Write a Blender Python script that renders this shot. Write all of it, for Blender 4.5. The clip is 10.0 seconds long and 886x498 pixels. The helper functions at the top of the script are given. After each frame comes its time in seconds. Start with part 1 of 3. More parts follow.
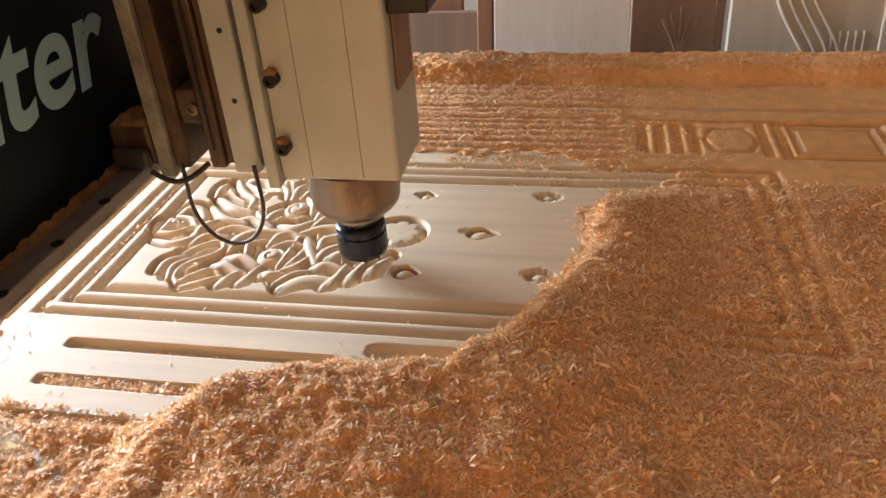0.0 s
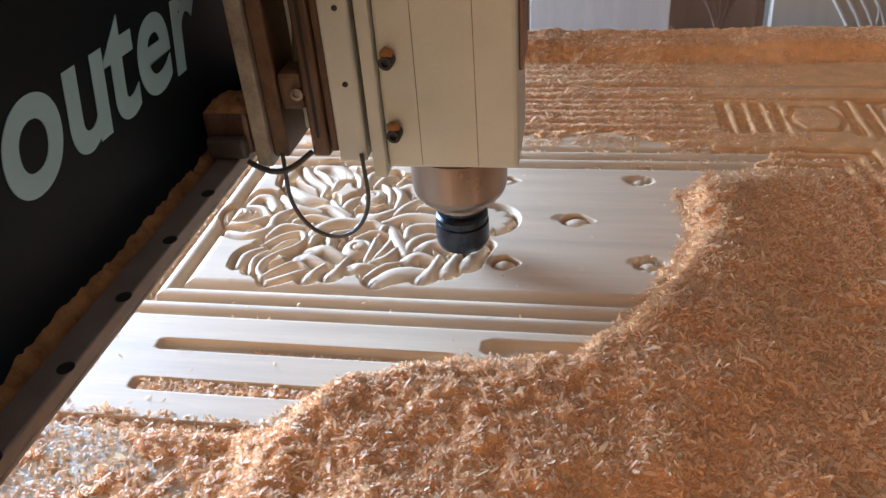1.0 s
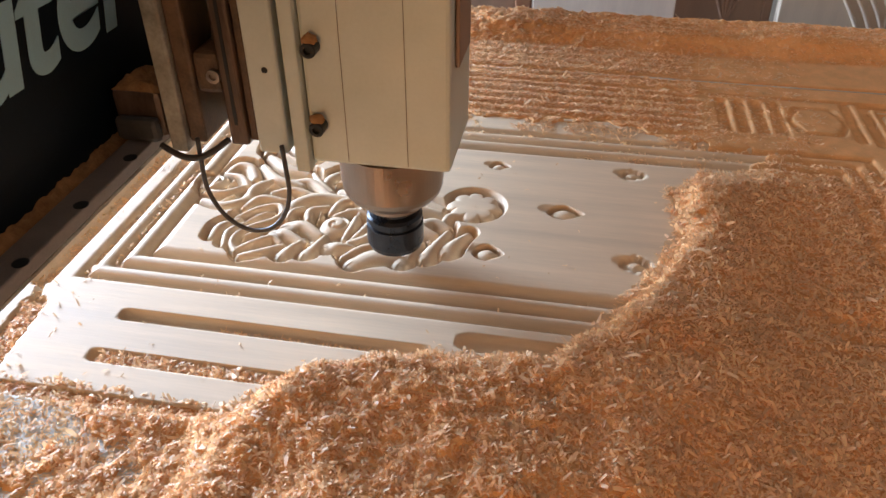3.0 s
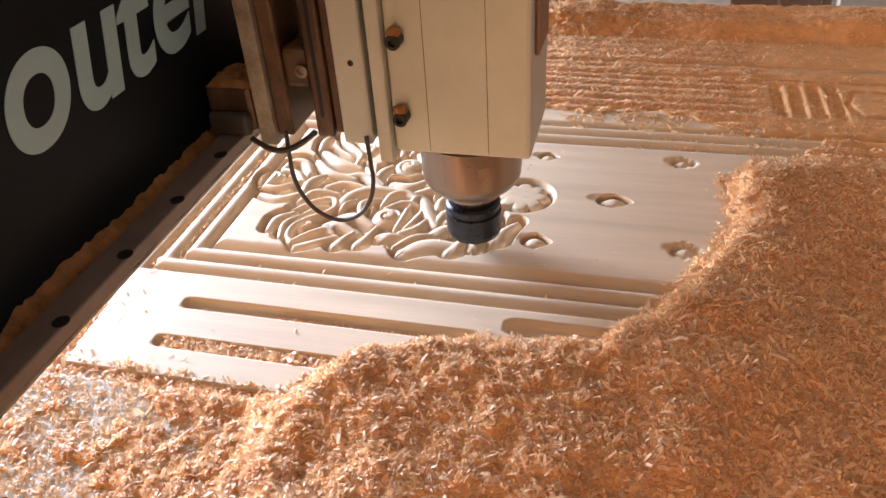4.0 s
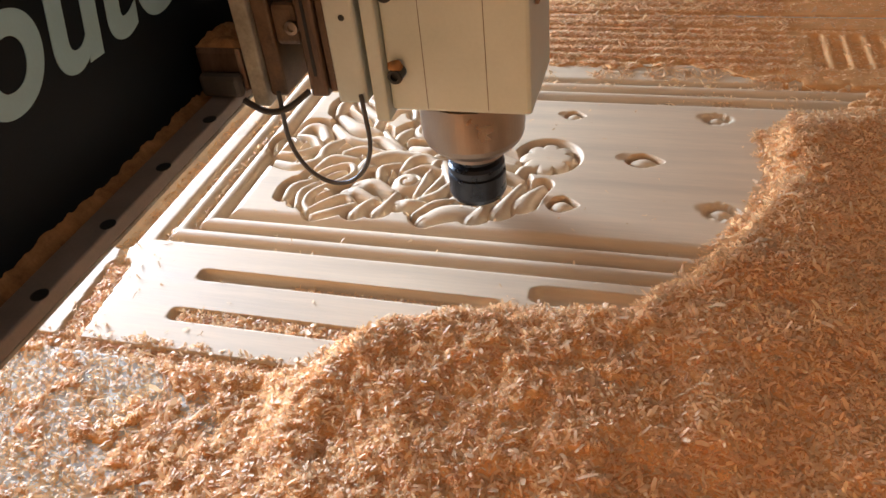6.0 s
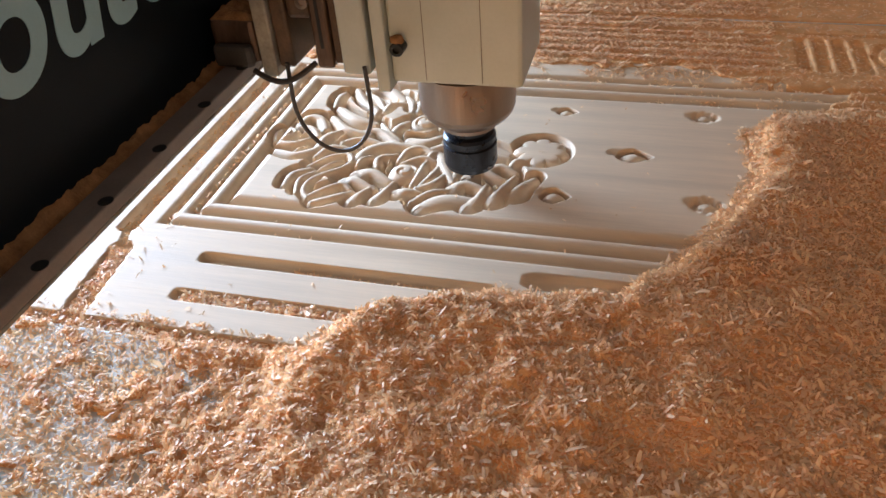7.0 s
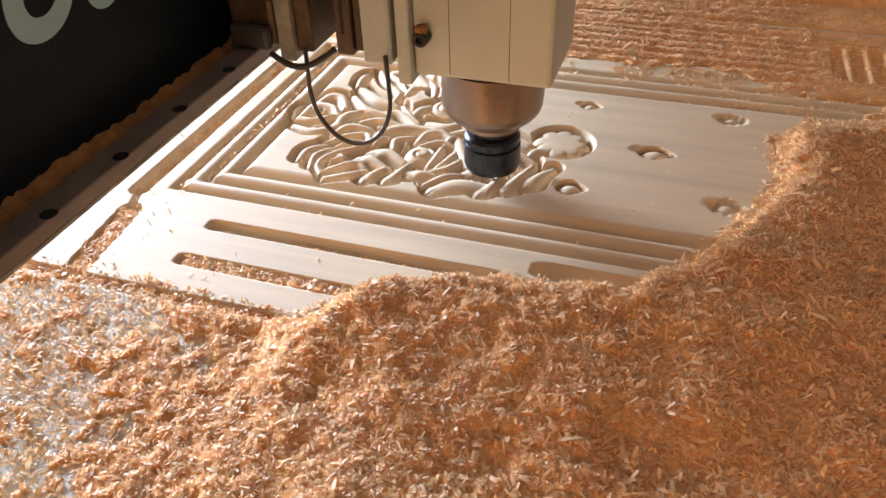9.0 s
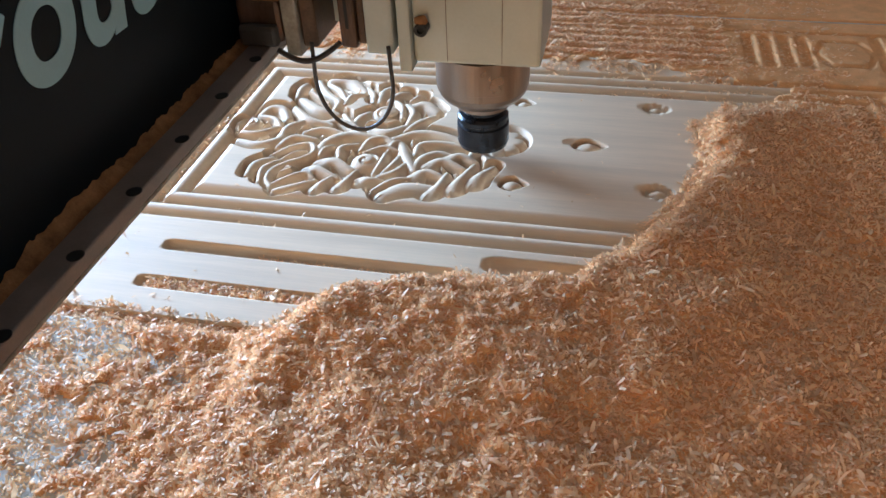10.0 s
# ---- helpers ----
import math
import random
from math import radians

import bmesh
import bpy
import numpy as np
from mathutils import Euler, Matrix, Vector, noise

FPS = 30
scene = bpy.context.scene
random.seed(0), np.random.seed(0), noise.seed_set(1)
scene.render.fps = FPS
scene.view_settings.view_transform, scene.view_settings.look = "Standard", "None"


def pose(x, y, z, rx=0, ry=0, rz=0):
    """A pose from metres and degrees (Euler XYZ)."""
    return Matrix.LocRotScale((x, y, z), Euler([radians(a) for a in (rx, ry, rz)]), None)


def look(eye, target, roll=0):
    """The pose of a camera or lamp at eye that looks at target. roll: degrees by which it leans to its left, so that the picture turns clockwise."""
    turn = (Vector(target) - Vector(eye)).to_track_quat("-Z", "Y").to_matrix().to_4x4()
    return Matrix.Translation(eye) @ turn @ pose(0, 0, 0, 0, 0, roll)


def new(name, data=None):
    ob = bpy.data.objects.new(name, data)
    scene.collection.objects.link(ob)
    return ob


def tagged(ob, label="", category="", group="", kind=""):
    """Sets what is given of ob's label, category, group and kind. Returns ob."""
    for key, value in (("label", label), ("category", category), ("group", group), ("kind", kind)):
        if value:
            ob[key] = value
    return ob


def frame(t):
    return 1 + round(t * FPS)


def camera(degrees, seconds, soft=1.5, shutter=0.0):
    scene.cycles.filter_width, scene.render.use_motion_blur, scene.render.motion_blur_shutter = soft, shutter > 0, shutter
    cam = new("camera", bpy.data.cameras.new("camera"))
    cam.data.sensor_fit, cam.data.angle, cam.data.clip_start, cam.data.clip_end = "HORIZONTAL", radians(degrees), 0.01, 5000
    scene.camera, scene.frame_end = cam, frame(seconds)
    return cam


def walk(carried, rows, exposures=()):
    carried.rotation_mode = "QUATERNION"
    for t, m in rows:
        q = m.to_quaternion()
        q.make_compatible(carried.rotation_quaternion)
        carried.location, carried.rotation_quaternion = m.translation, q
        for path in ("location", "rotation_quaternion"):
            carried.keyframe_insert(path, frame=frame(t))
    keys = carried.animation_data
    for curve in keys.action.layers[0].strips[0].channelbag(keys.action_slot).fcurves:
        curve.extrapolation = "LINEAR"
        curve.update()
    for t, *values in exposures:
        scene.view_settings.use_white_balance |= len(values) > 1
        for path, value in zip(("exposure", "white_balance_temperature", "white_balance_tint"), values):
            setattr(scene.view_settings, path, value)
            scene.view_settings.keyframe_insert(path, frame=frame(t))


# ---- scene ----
cam = camera(59.9, 10.0)
PATH = [
    (0, (0.076, 0.19, 1.344), (-0.288, 1.842, 0.277), -4.2),
    (0.5, (0.037, 0.185, 1.349), (-0.359, 1.798, 0.235), -4.7),
    (1, (-0.054, 0.211, 1.335), (-0.388, 1.841, 0.227), -4.6),
    (1.5, (-0.057, 0.229, 1.321), (-0.373, 1.863, 0.213), -3.6),
    (2, (-0.068, 0.223, 1.32), (-0.31, 1.864, 0.203), -0.2),
    (3.5, (-0.042, 0.254, 1.337), (-0.404, 1.82, 0.147), -1.8),
    (4, (-0.037, 0.229, 1.331), (-0.487, 1.788, 0.163), -4.1),
    (4.5, (-0.032, 0.246, 1.316), (-0.543, 1.783, 0.143), -5.3),
    (5, (-0.027, 0.254, 1.32), (-0.551, 1.77, 0.126), -6.0),
    (5.5, (-0.04, 0.265, 1.312), (-0.556, 1.752, 0.078), -7.1),
    (7, (-0.043, 0.226, 1.317), (-0.515, 1.727, 0.082), -4.9),
    (7.5, (-0.03, 0.232, 1.318), (-0.508, 1.741, 0.096), -4.4),
    (8, (-0.024, 0.23, 1.31), (-0.52, 1.743, 0.1), -4.5),
    (8.5, (-0.004, 0.219, 1.316), (-0.537, 1.729, 0.117), -4.3),
    (9, (-0.032, 0.229, 1.292), (-0.56, 1.718, 0.067), -2.2),
    (9.5, (-0.042, 0.234, 1.309), (-0.509, 1.708, 0.041), -1.0),
    (10, (-0.038, 0.203, 1.321), (-0.41, 1.722, 0.075), -2.9),
]
EXPOSURES = [
    (0.0, 0.23, 7600, 19), (0.5, 0.2, 5900, 13), (1.0, 0.3, 5700, 14), (1.5, 0.3, 7300, 19), (2.0, 0.2, 6700, 17),
    (3.5, 0.3, 6600, 21), (4.0, 0.5, 7100, 27), (4.5, 0.5, 7700, 29), (5.5, 0.4, 7500, 23), (7.0, 0.15, 6200, 16),
    (7.5, 0.25, 6300, 16), (8.5, 0.4, 7300, 22), (9.1, 0.25, 7000, 18), (9.5, 0.05, 5700, 10), (10.0, 0.1, 5500, 10),
]
walk(cam, [(t, look(eye, target, roll)) for t, eye, target, roll in PATH], EXPOSURES)

# ---- light: daylight from a window beside the machine, and an added orange fill behind the camera ----
world = bpy.data.worlds.new("sky")
scene.world = world
world.use_nodes = True
wt = world.node_tree
sky = wt.nodes.new("ShaderNodeTexSky")
sky.sky_type, sky.sun_disc = "NISHITA", False
sky.sun_elevation, sky.sun_rotation = radians(38), radians(-75)
wt.links.new(sky.outputs[0], wt.nodes["Background"].inputs[0])
wt.nodes["Background"].inputs[1].default_value = 0.06


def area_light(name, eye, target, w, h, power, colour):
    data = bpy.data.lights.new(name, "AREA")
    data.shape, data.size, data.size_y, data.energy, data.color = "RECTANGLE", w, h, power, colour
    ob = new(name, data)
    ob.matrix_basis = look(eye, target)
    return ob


area_light("window_daylight", (-2.96, 2.38, 1.62), (-0.1, 1.0, 0.85), 1.7, 1.3, 420, (0.54, 0.745, 1.0))
# invented fill lamp, tinted orange to warm the shadows and camera-side faces
area_light("warm_fill", (-1.15, -2.45, 1.45), (-0.1, 0.8, 0.95), 2.1, 1.5, 72, (1.0, 0.535, 0.175))

# ---- materials ----


def material(name, colour, rough=0.6, metal=0.0, spread=0.15, scale=30.0, stretch=(1, 1, 1), bump=0.1, fine=400.0, second=None, island=0.0, spec=0.5, translucent=0.0):
    """A procedural surface: colour varied at two scales, roughness and bump."""
    m = bpy.data.materials.new(name)
    m.use_nodes = True
    nt = m.node_tree
    b = nt.nodes["Principled BSDF"]
    n, l = nt.nodes.new, nt.links.new
    co = n("ShaderNodeTexCoord")
    mp = n("ShaderNodeMapping")
    mp.inputs["Scale"].default_value = stretch
    l(co.outputs["Object"], mp.inputs["Vector"])
    n1, n2 = n("ShaderNodeTexNoise"), n("ShaderNodeTexNoise")
    for nd, s in ((n1, scale), (n2, fine)):
        nd.inputs["Scale"].default_value, nd.inputs["Detail"].default_value = s, 5
        l(mp.outputs["Vector"], nd.inputs["Vector"])
    mix = n("ShaderNodeMix")
    mix.data_type = "RGBA"
    lo = tuple(c * (1 - spread) for c in colour)
    hi = second or tuple(min(1, c * (1 + spread)) for c in colour)
    mix.inputs[6].default_value, mix.inputs[7].default_value = (*lo, 1), (*hi, 1)
    add = n("ShaderNodeMath")
    add.operation = "MULTIPLY_ADD"
    l(n2.outputs["Fac"], add.inputs[0])
    add.inputs[1].default_value = 0.35
    l(n1.outputs["Fac"], add.inputs[2])
    ramp = n("ShaderNodeMapRange")
    ramp.inputs["From Min"].default_value, ramp.inputs["From Max"].default_value = 0.42, 0.95
    l(add.outputs[0], ramp.inputs["Value"])
    l(ramp.outputs[0], mix.inputs[0])
    out = mix.outputs[2]
    if island:
        geo = n("ShaderNodeNewGeometry")
        hs = n("ShaderNodeHueSaturation")
        mr = n("ShaderNodeMapRange")
        mr.inputs["To Min"].default_value, mr.inputs["To Max"].default_value = 1 - island, 1 + island
        l(geo.outputs["Random Per Island"], mr.inputs["Value"])
        l(mr.outputs[0], hs.inputs["Value"])
        l(out, hs.inputs["Color"])
        out = hs.outputs[0]
    l(out, b.inputs["Base Color"])
    b.inputs["Metallic"].default_value = metal
    b.inputs["Specular IOR Level"].default_value = spec
    rr = n("ShaderNodeMapRange")
    rr.inputs["To Min"].default_value, rr.inputs["To Max"].default_value = max(0.02, rough - 0.12), min(1, rough + 0.12)
    l(n1.outputs["Fac"], rr.inputs["Value"])
    l(rr.outputs[0], b.inputs["Roughness"])
    if translucent:
        tr, mx = n("ShaderNodeBsdfTranslucent"), n("ShaderNodeMixShader")
        l(out, tr.inputs["Color"])
        mx.inputs[0].default_value = translucent
        l(b.outputs[0], mx.inputs[1])
        l(tr.outputs[0], mx.inputs[2])
        l(mx.outputs[0], nt.nodes["Material Output"].inputs["Surface"])
    if bump:
        bp = n("ShaderNodeBump")
        bp.inputs["Strength"].default_value, bp.inputs["Distance"].default_value = bump, 0.001
        l(n2.outputs["Fac"], bp.inputs["Height"])
        l(bp.outputs[0], b.inputs["Normal"])
    return m


PALE_WOOD = material("pale_wood", (0.785, 0.588, 0.395), 0.62, spread=0.13, scale=9, stretch=(0.35, 5, 5), bump=0.12, fine=90, spec=0.35)
DUST = material("sawdust_powder", (0.80, 0.435, 0.195), 0.95, spread=0.16, scale=45, bump=0.9, fine=420, spec=0.1)
CHIP = material("wood_chips", (0.99, 0.668, 0.39), 0.55, spread=0.10, scale=25, bump=0.0, island=0.20, spec=0.5, translucent=0.42)
BED = material("bed_board", (0.70, 0.69, 0.66), 0.8, spread=0.12, scale=14, bump=0.3, fine=260)
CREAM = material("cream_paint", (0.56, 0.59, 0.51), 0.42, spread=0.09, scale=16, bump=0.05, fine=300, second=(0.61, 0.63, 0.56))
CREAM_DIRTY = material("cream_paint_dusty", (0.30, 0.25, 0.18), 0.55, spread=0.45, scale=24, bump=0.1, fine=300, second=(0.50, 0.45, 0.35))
BLACK_PANEL = material("black_panel", (0.006, 0.011, 0.015), 0.5, spread=0.3, scale=8, bump=0.03, spec=0.22)
LETTER = material("letter_vinyl", (0.40, 0.62, 0.66), 0.5, spread=0.08, scale=20, bump=0.02)
STEEL = material("brushed_steel", (0.42, 0.34, 0.28), 0.38, 1.0, spread=0.2, scale=30, stretch=(1, 1, 12), bump=0.06)
RAIL_STEEL = material("rail_steel", (0.23, 0.185, 0.155), 0.5, 0.3, spread=0.2, scale=30, bump=0.06)
NUT_STEEL = material("blackened_steel", (0.035, 0.04, 0.05), 0.3, 0.7, spread=0.3, scale=60, bump=0.06)
BLACK_METAL = material("black_oxide", (0.02, 0.02, 0.02), 0.45, 0.3, spread=0.3, scale=60, bump=0.08)
RUBBER = material("cable_rubber", (0.05, 0.042, 0.035), 0.55, spread=0.3, scale=60, bump=0.1)
GREASE = material("greasy_brown", (0.11, 0.06, 0.03), 0.5, spread=0.5, scale=50, bump=0.4)
RUSTY = material("oily_brown_steel", (0.15, 0.095, 0.065), 0.36, 0.5, spread=0.45, scale=35, stretch=(1, 1, 0.3), bump=0.15)
BROWN_BOARD = material("brown_board", (0.33, 0.20, 0.13), 0.6, spread=0.15, scale=5, stretch=(6, 6, 0.5), bump=0.1, fine=80)
PALE_DOOR = material("pale_door_wood", (0.66, 0.54, 0.41), 0.6, spread=0.12, scale=4, stretch=(6, 6, 0.5), bump=0.12, fine=80)
# the same sawdust with the machine's shade darkened into its colour
SHADED_DUST = material("shaded_sawdust", (0.34, 0.17, 0.070), 0.95, spread=0.4, scale=60, bump=0.9, fine=420, spec=0.1)
NOSE = material("turned_steel", (0.30, 0.235, 0.19), 0.30, 1.0, spread=0.08, scale=20, bump=0.03)
PINK_BOARD = material("pale_pink_board", (0.90, 0.73, 0.61), 0.6, spread=0.12, scale=4, stretch=(5, 5, 0.6), bump=0.1, fine=80)
RED_BOARD = material("reddish_board", (0.36, 0.16, 0.08), 0.6, spread=0.2, scale=5, stretch=(5, 5, 0.6), bump=0.1, fine=80)
PLASTER = material("wall_plaster", (0.27, 0.215, 0.16), 0.85, spread=0.12, scale=3, bump=0.3, fine=90)
CONCRETE = material("concrete_floor", (0.27, 0.24, 0.21), 0.85, spread=0.2, scale=4, bump=0.4, fine=120)

# ---- helpers of this scene ----


def mesh_ob(name, bm, mat, parent=None, label="", smooth=False):
    me = bpy.data.meshes.new(name)
    bm.to_mesh(me)
    bm.free()
    me.materials.append(mat)
    if smooth:
        for p in me.polygons:
            p.use_smooth = True
    ob = new(name, me)
    if parent:
        ob.parent = parent
    if label:
        tagged(ob, label)
    return ob


def part(name, bm, mat, parent, label="", smooth=False):
    return mesh_ob(name, bm, mat, parent, label, smooth)


def thing(name, label, category, at=(0, 0, 0), group="", kind=""):
    ob = new(name)
    ob.location = at
    return tagged(ob, label, category, group, kind)


def box(x0, x1, y0, y1, z0, z1, bevel=0.0, bm=None, m=None):
    bm = bm or bmesh.new()
    c = bmesh.ops.create_cube(bm, size=1.0)
    bmesh.ops.scale(bm, vec=(x1 - x0, y1 - y0, z1 - z0), verts=c["verts"])
    bmesh.ops.translate(bm, vec=((x0 + x1) / 2, (y0 + y1) / 2, (z0 + z1) / 2), verts=c["verts"])
    vs = c["verts"]
    if bevel:
        es = list({e for v in vs for e in v.link_edges})
        r = bmesh.ops.bevel(bm, geom=es, offset=bevel, segments=2, affect="EDGES", profile=0.5)
        vs = list({v for f in r["faces"] for v in f.verts} | {v for v in vs if v.is_valid})
    if m is not None:
        bmesh.ops.transform(bm, matrix=m, verts=vs)
    return bm


def lathe(profile, n=40, bm=None):
    """A body of revolution round z from (radius, height) pairs, closed at both ends."""
    bm = bm or bmesh.new()
    rings = [[bm.verts.new((r * math.cos(2 * math.pi * i / n), r * math.sin(2 * math.pi * i / n), z)) for i in range(n)] for r, z in profile]
    for a, b in zip(rings, rings[1:]):
        for i in range(n):
            bm.faces.new((a[i], a[(i + 1) % n], b[(i + 1) % n], b[i]))
    bm.faces.new(list(reversed(rings[0])))
    bm.faces.new(rings[-1])
    bmesh.ops.recalc_face_normals(bm, faces=bm.faces)
    return bm


def tube(points, r, n=10, ribs=0.0):
    """A round cable along a line of points; ribs thins every other ring of a corrugated one."""
    bm = bmesh.new()
    rings = []
    pts = [Vector(p) for p in points]
    for i, p in enumerate(pts):
        d = (pts[min(i + 1, len(pts) - 1)] - pts[max(i - 1, 0)]).normalized()
        u = d.cross(Vector((0, 1, 0))).normalized()
        v = d.cross(u)
        k = r * (1 - ribs * (i % 2))
        rings.append([bm.verts.new(p + (u * math.cos(2 * math.pi * q / n) + v * math.sin(2 * math.pi * q / n)) * k) for q in range(n)])
    for a, b in zip(rings, rings[1:]):
        for k in range(n):
            bm.faces.new((a[k], a[(k + 1) % n], b[(k + 1) % n], b[k]))
    bm.faces.new(list(reversed(rings[0])))
    bm.faces.new(rings[-1])
    bmesh.ops.recalc_face_normals(bm, faces=bm.faces)
    return bm


def grid_mesh(name, xs, ys, Z, keep=None):
    """A sheet over the plan with heights Z[iy, ix]; keep masks its cells."""
    nx, ny = len(xs), len(ys)
    X, Y = np.meshgrid(xs, ys)
    co = np.stack([X, Y, Z], -1).reshape(-1, 3)
    i = np.arange(nx * ny).reshape(ny, nx)
    q = np.stack([i[:-1, :-1], i[:-1, 1:], i[1:, 1:], i[1:, :-1]], -1)
    q = q[keep] if keep is not None else q.reshape(-1, 4)
    used = np.unique(q)
    back = np.zeros(nx * ny, int)
    back[used] = np.arange(len(used))
    return quads(name, co[used], back[q])


def quads(name, co, q):
    me = bpy.data.meshes.new(name)
    me.vertices.add(len(co))
    me.vertices.foreach_set("co", np.asarray(co, np.float32).ravel())
    me.loops.add(q.size)
    me.loops.foreach_set("vertex_index", np.asarray(q, np.int32).ravel())
    me.polygons.add(len(q))
    me.polygons.foreach_set("loop_start", np.arange(0, q.size, 4, dtype=np.int32))
    me.polygons.foreach_set("loop_total", np.full(len(q), 4, np.int32))
    me.polygons.foreach_set("use_smooth", np.ones(len(q), bool))
    me.update(calc_edges=True)
    me.validate()
    return me


def wave(X, Y, scale, seed):
    """Smooth value noise in 0..1 over the plan."""
    g = np.random.RandomState(seed).rand(256, 256)
    u, v = X * scale + 7.3 * seed, Y * scale + 3.1 * seed
    iu, iv = np.floor(u).astype(int), np.floor(v).astype(int)
    fu, fv = u - iu, v - iv
    fu, fv = fu * fu * (3 - 2 * fu), fv * fv * (3 - 2 * fv)
    a, b = g[iv % 256, iu % 256], g[iv % 256, (iu + 1) % 256]
    c, d = g[(iv + 1) % 256, iu % 256], g[(iv + 1) % 256, (iu + 1) % 256]
    return (a * (1 - fu) + b * fu) * (1 - fv) + (c * (1 - fu) + d * fu) * fv


def step(a, b, v):
    u = np.clip((v - a) / (b - a), 0, 1)
    return u * u * (3 - 2 * u)


TOP = 0.85          # the top face of the boards on the bed
FIELD = (-0.484, 0.275, 0.839, 1.133)   # bottoms of the innermost groove
MID_Y = 0.9835

# ---- the carved door: its relief as a height over the plan ----


def groove(H, X, Y, x0, y0, x1, y1, half, depth):
    """A round-ended, round-bottomed groove from one point to another."""
    L = math.hypot(x1 - x0, y1 - y0) or 1e-9
    ux, uy = (x1 - x0) / L, (y1 - y0) / L
    s = np.clip((X - x0) * ux + (Y - y0) * uy, 0, L)
    d = np.hypot(X - x0 - s * ux, Y - y0 - s * uy) / half
    return np.minimum(H, -depth * np.sqrt(np.clip(1 - d ** 4, 0, 1)))


def stroke(R, P, X, Y, points, w, rise=0.0130, crest=-0.12, drop=False):
    """One carved leaf along a curved line of control points: a crest set off to the light's side, falling to both edges."""
    pts = [Vector(p) for p in points]
    ext = [pts[0] * 2 - pts[1]] + pts + [pts[-1] * 2 - pts[-2]]
    line = []
    for k in range(1, len(ext) - 2):
        a, b, c, d = ext[k - 1:k + 3]
        for u in np.linspace(0, 1, 7)[:-1]:
            line.append(0.5 * (2 * b + (c - a) * u + (2 * a - 5 * b + 4 * c - d) * u * u + (3 * b - a - 3 * c + d) * u ** 3))
    line.append(pts[-1])
    m = w + 0.009
    xs, ys = X[0], Y[:, 0]
    i0, i1 = np.searchsorted(xs, [min(p.x for p in line) - m, max(p.x for p in line) + m])
    j0, j1 = np.searchsorted(ys, [min(p.y for p in line) - m, max(p.y for p in line) + m])
    if i1 <= i0 or j1 <= j0:
        return
    box_ = (slice(j0, j1), slice(i0, i1))
    x, y = X[box_], Y[box_]
    best, side, along = np.full(x.shape, 9.0), np.zeros(x.shape), np.zeros(x.shape)
    n = len(line) - 1
    for k in range(n):
        a, b = line[k], line[k + 1]
        dx, dy = b.x - a.x, b.y - a.y
        L2 = dx * dx + dy * dy
        q = np.clip(((x - a.x) * dx + (y - a.y) * dy) / L2, 0, 1)
        dd = np.hypot(x - a.x - q * dx, y - a.y - q * dy)
        near = dd < best
        best = np.where(near, dd, best)
        side = np.where(near, np.sign(dx * (y - a.y) - dy * (x - a.x)), side)
        along = np.where(near, (k + q) / n, along)
    wid = 0.92 * w * (0.74 + 0.26 * np.sin(np.pi * np.clip(along * 0.9 + 0.05, 0, 1)))
    if drop:
        wid = w * (1.16 - 0.66 * along)
    # the side that faces the window (up and left over the plan) is the steeper one
    dx, dy = line[-1].x - line[0].x, line[-1].y - line[0].y
    lit = 1.0 if dx * 0.5 + dy * 0.87 > 0 else -1.0
    u = best * side * lit / wid
    c = -crest
    v = np.where(u > c, (u - c) / (1 - c), (c - u) / (1 + c))
    h = rise * (1 - np.clip(v, 0, 1) ** 2.2) ** 0.72 * (0.82 + 0.18 * np.sin(np.pi * along))
    R[box_] = np.maximum(R[box_], np.where(np.abs(u) < 1, h, 0))
    P[box_] = np.maximum(P[box_], 1 - step(0.0005, 0.0065, best - wid))


def rosebud(R, P, X, Y, cx, cy, rx, ry, phase, rise=0.0140):
    """The wound heart of a rose: an oval dome with a spiral cut into it."""
    u, v = (X - cx) / rx, (Y - cy) / ry
    d, a = np.hypot(u, v), np.arctan2(v, u)
    wind = np.abs(np.mod(d * 1.5 - (a + phase) / (2 * np.pi), 1.0) - 0.5)
    R[:] = np.maximum(R, np.where(d < 1, rise * np.sqrt(np.clip(1 - d ** 2, 0, 1)) ** 0.8 - 0.0030 * (1 - step(0.0, 0.22, wind)), 0))
    P[:] = np.maximum(P, 1 - step(1.0, 1.3, d))


def scallop_flower(R, P, X, Y, cx, cy, r, lobes=8, rise=0.0125):
    """The half-cut flower: a flat top with a scalloped rim."""
    a, d = np.arctan2(Y - cy, X - cx), np.hypot(X - cx, Y - cy)
    edge = r * (0.80 + 0.20 * np.sqrt(np.abs(np.cos(lobes * a / 2))))
    q = d / edge
    rib = 1 - 0.14 * (1 - np.abs(np.cos(lobes * a / 2))) ** 2 * step(0.6, 1.0, q)
    R[:] = np.maximum(R, np.where(q < 1, rise * np.sqrt(np.clip(1 - q ** 9, 0, 1)) * rib, 0))
    P[:] = np.maximum(P, 1 - step(0.0, 0.010, d - r * 0.90))


def bud_cut(R, P, X, Y, cx, cy, a, b):
    """A bud just begun: a drop-shaped dome in a narrow hollow, with a shallow ramp running into it."""
    u, v = (X - cx) / a, (Y - cy) / b
    q = np.hypot(u, v / np.clip(1.05 - 0.55 * np.maximum(u, 0), 0.3, 1.05))
    R[:] = np.maximum(R, 0.0128 * np.sqrt(np.clip(1 - (q / 0.93) ** 2, 0, 1)))
    P[:] = np.maximum(P, 1 - step(0.96, 1.10, q))
    ramp = np.hypot((X - cx + 0.95 * a) / (0.75 * a), (Y - cy - 0.30 * b) / (0.85 * b))
    P[:] = np.maximum(P, 0.20 * (1 - step(0.0, 1.0, ramp)))


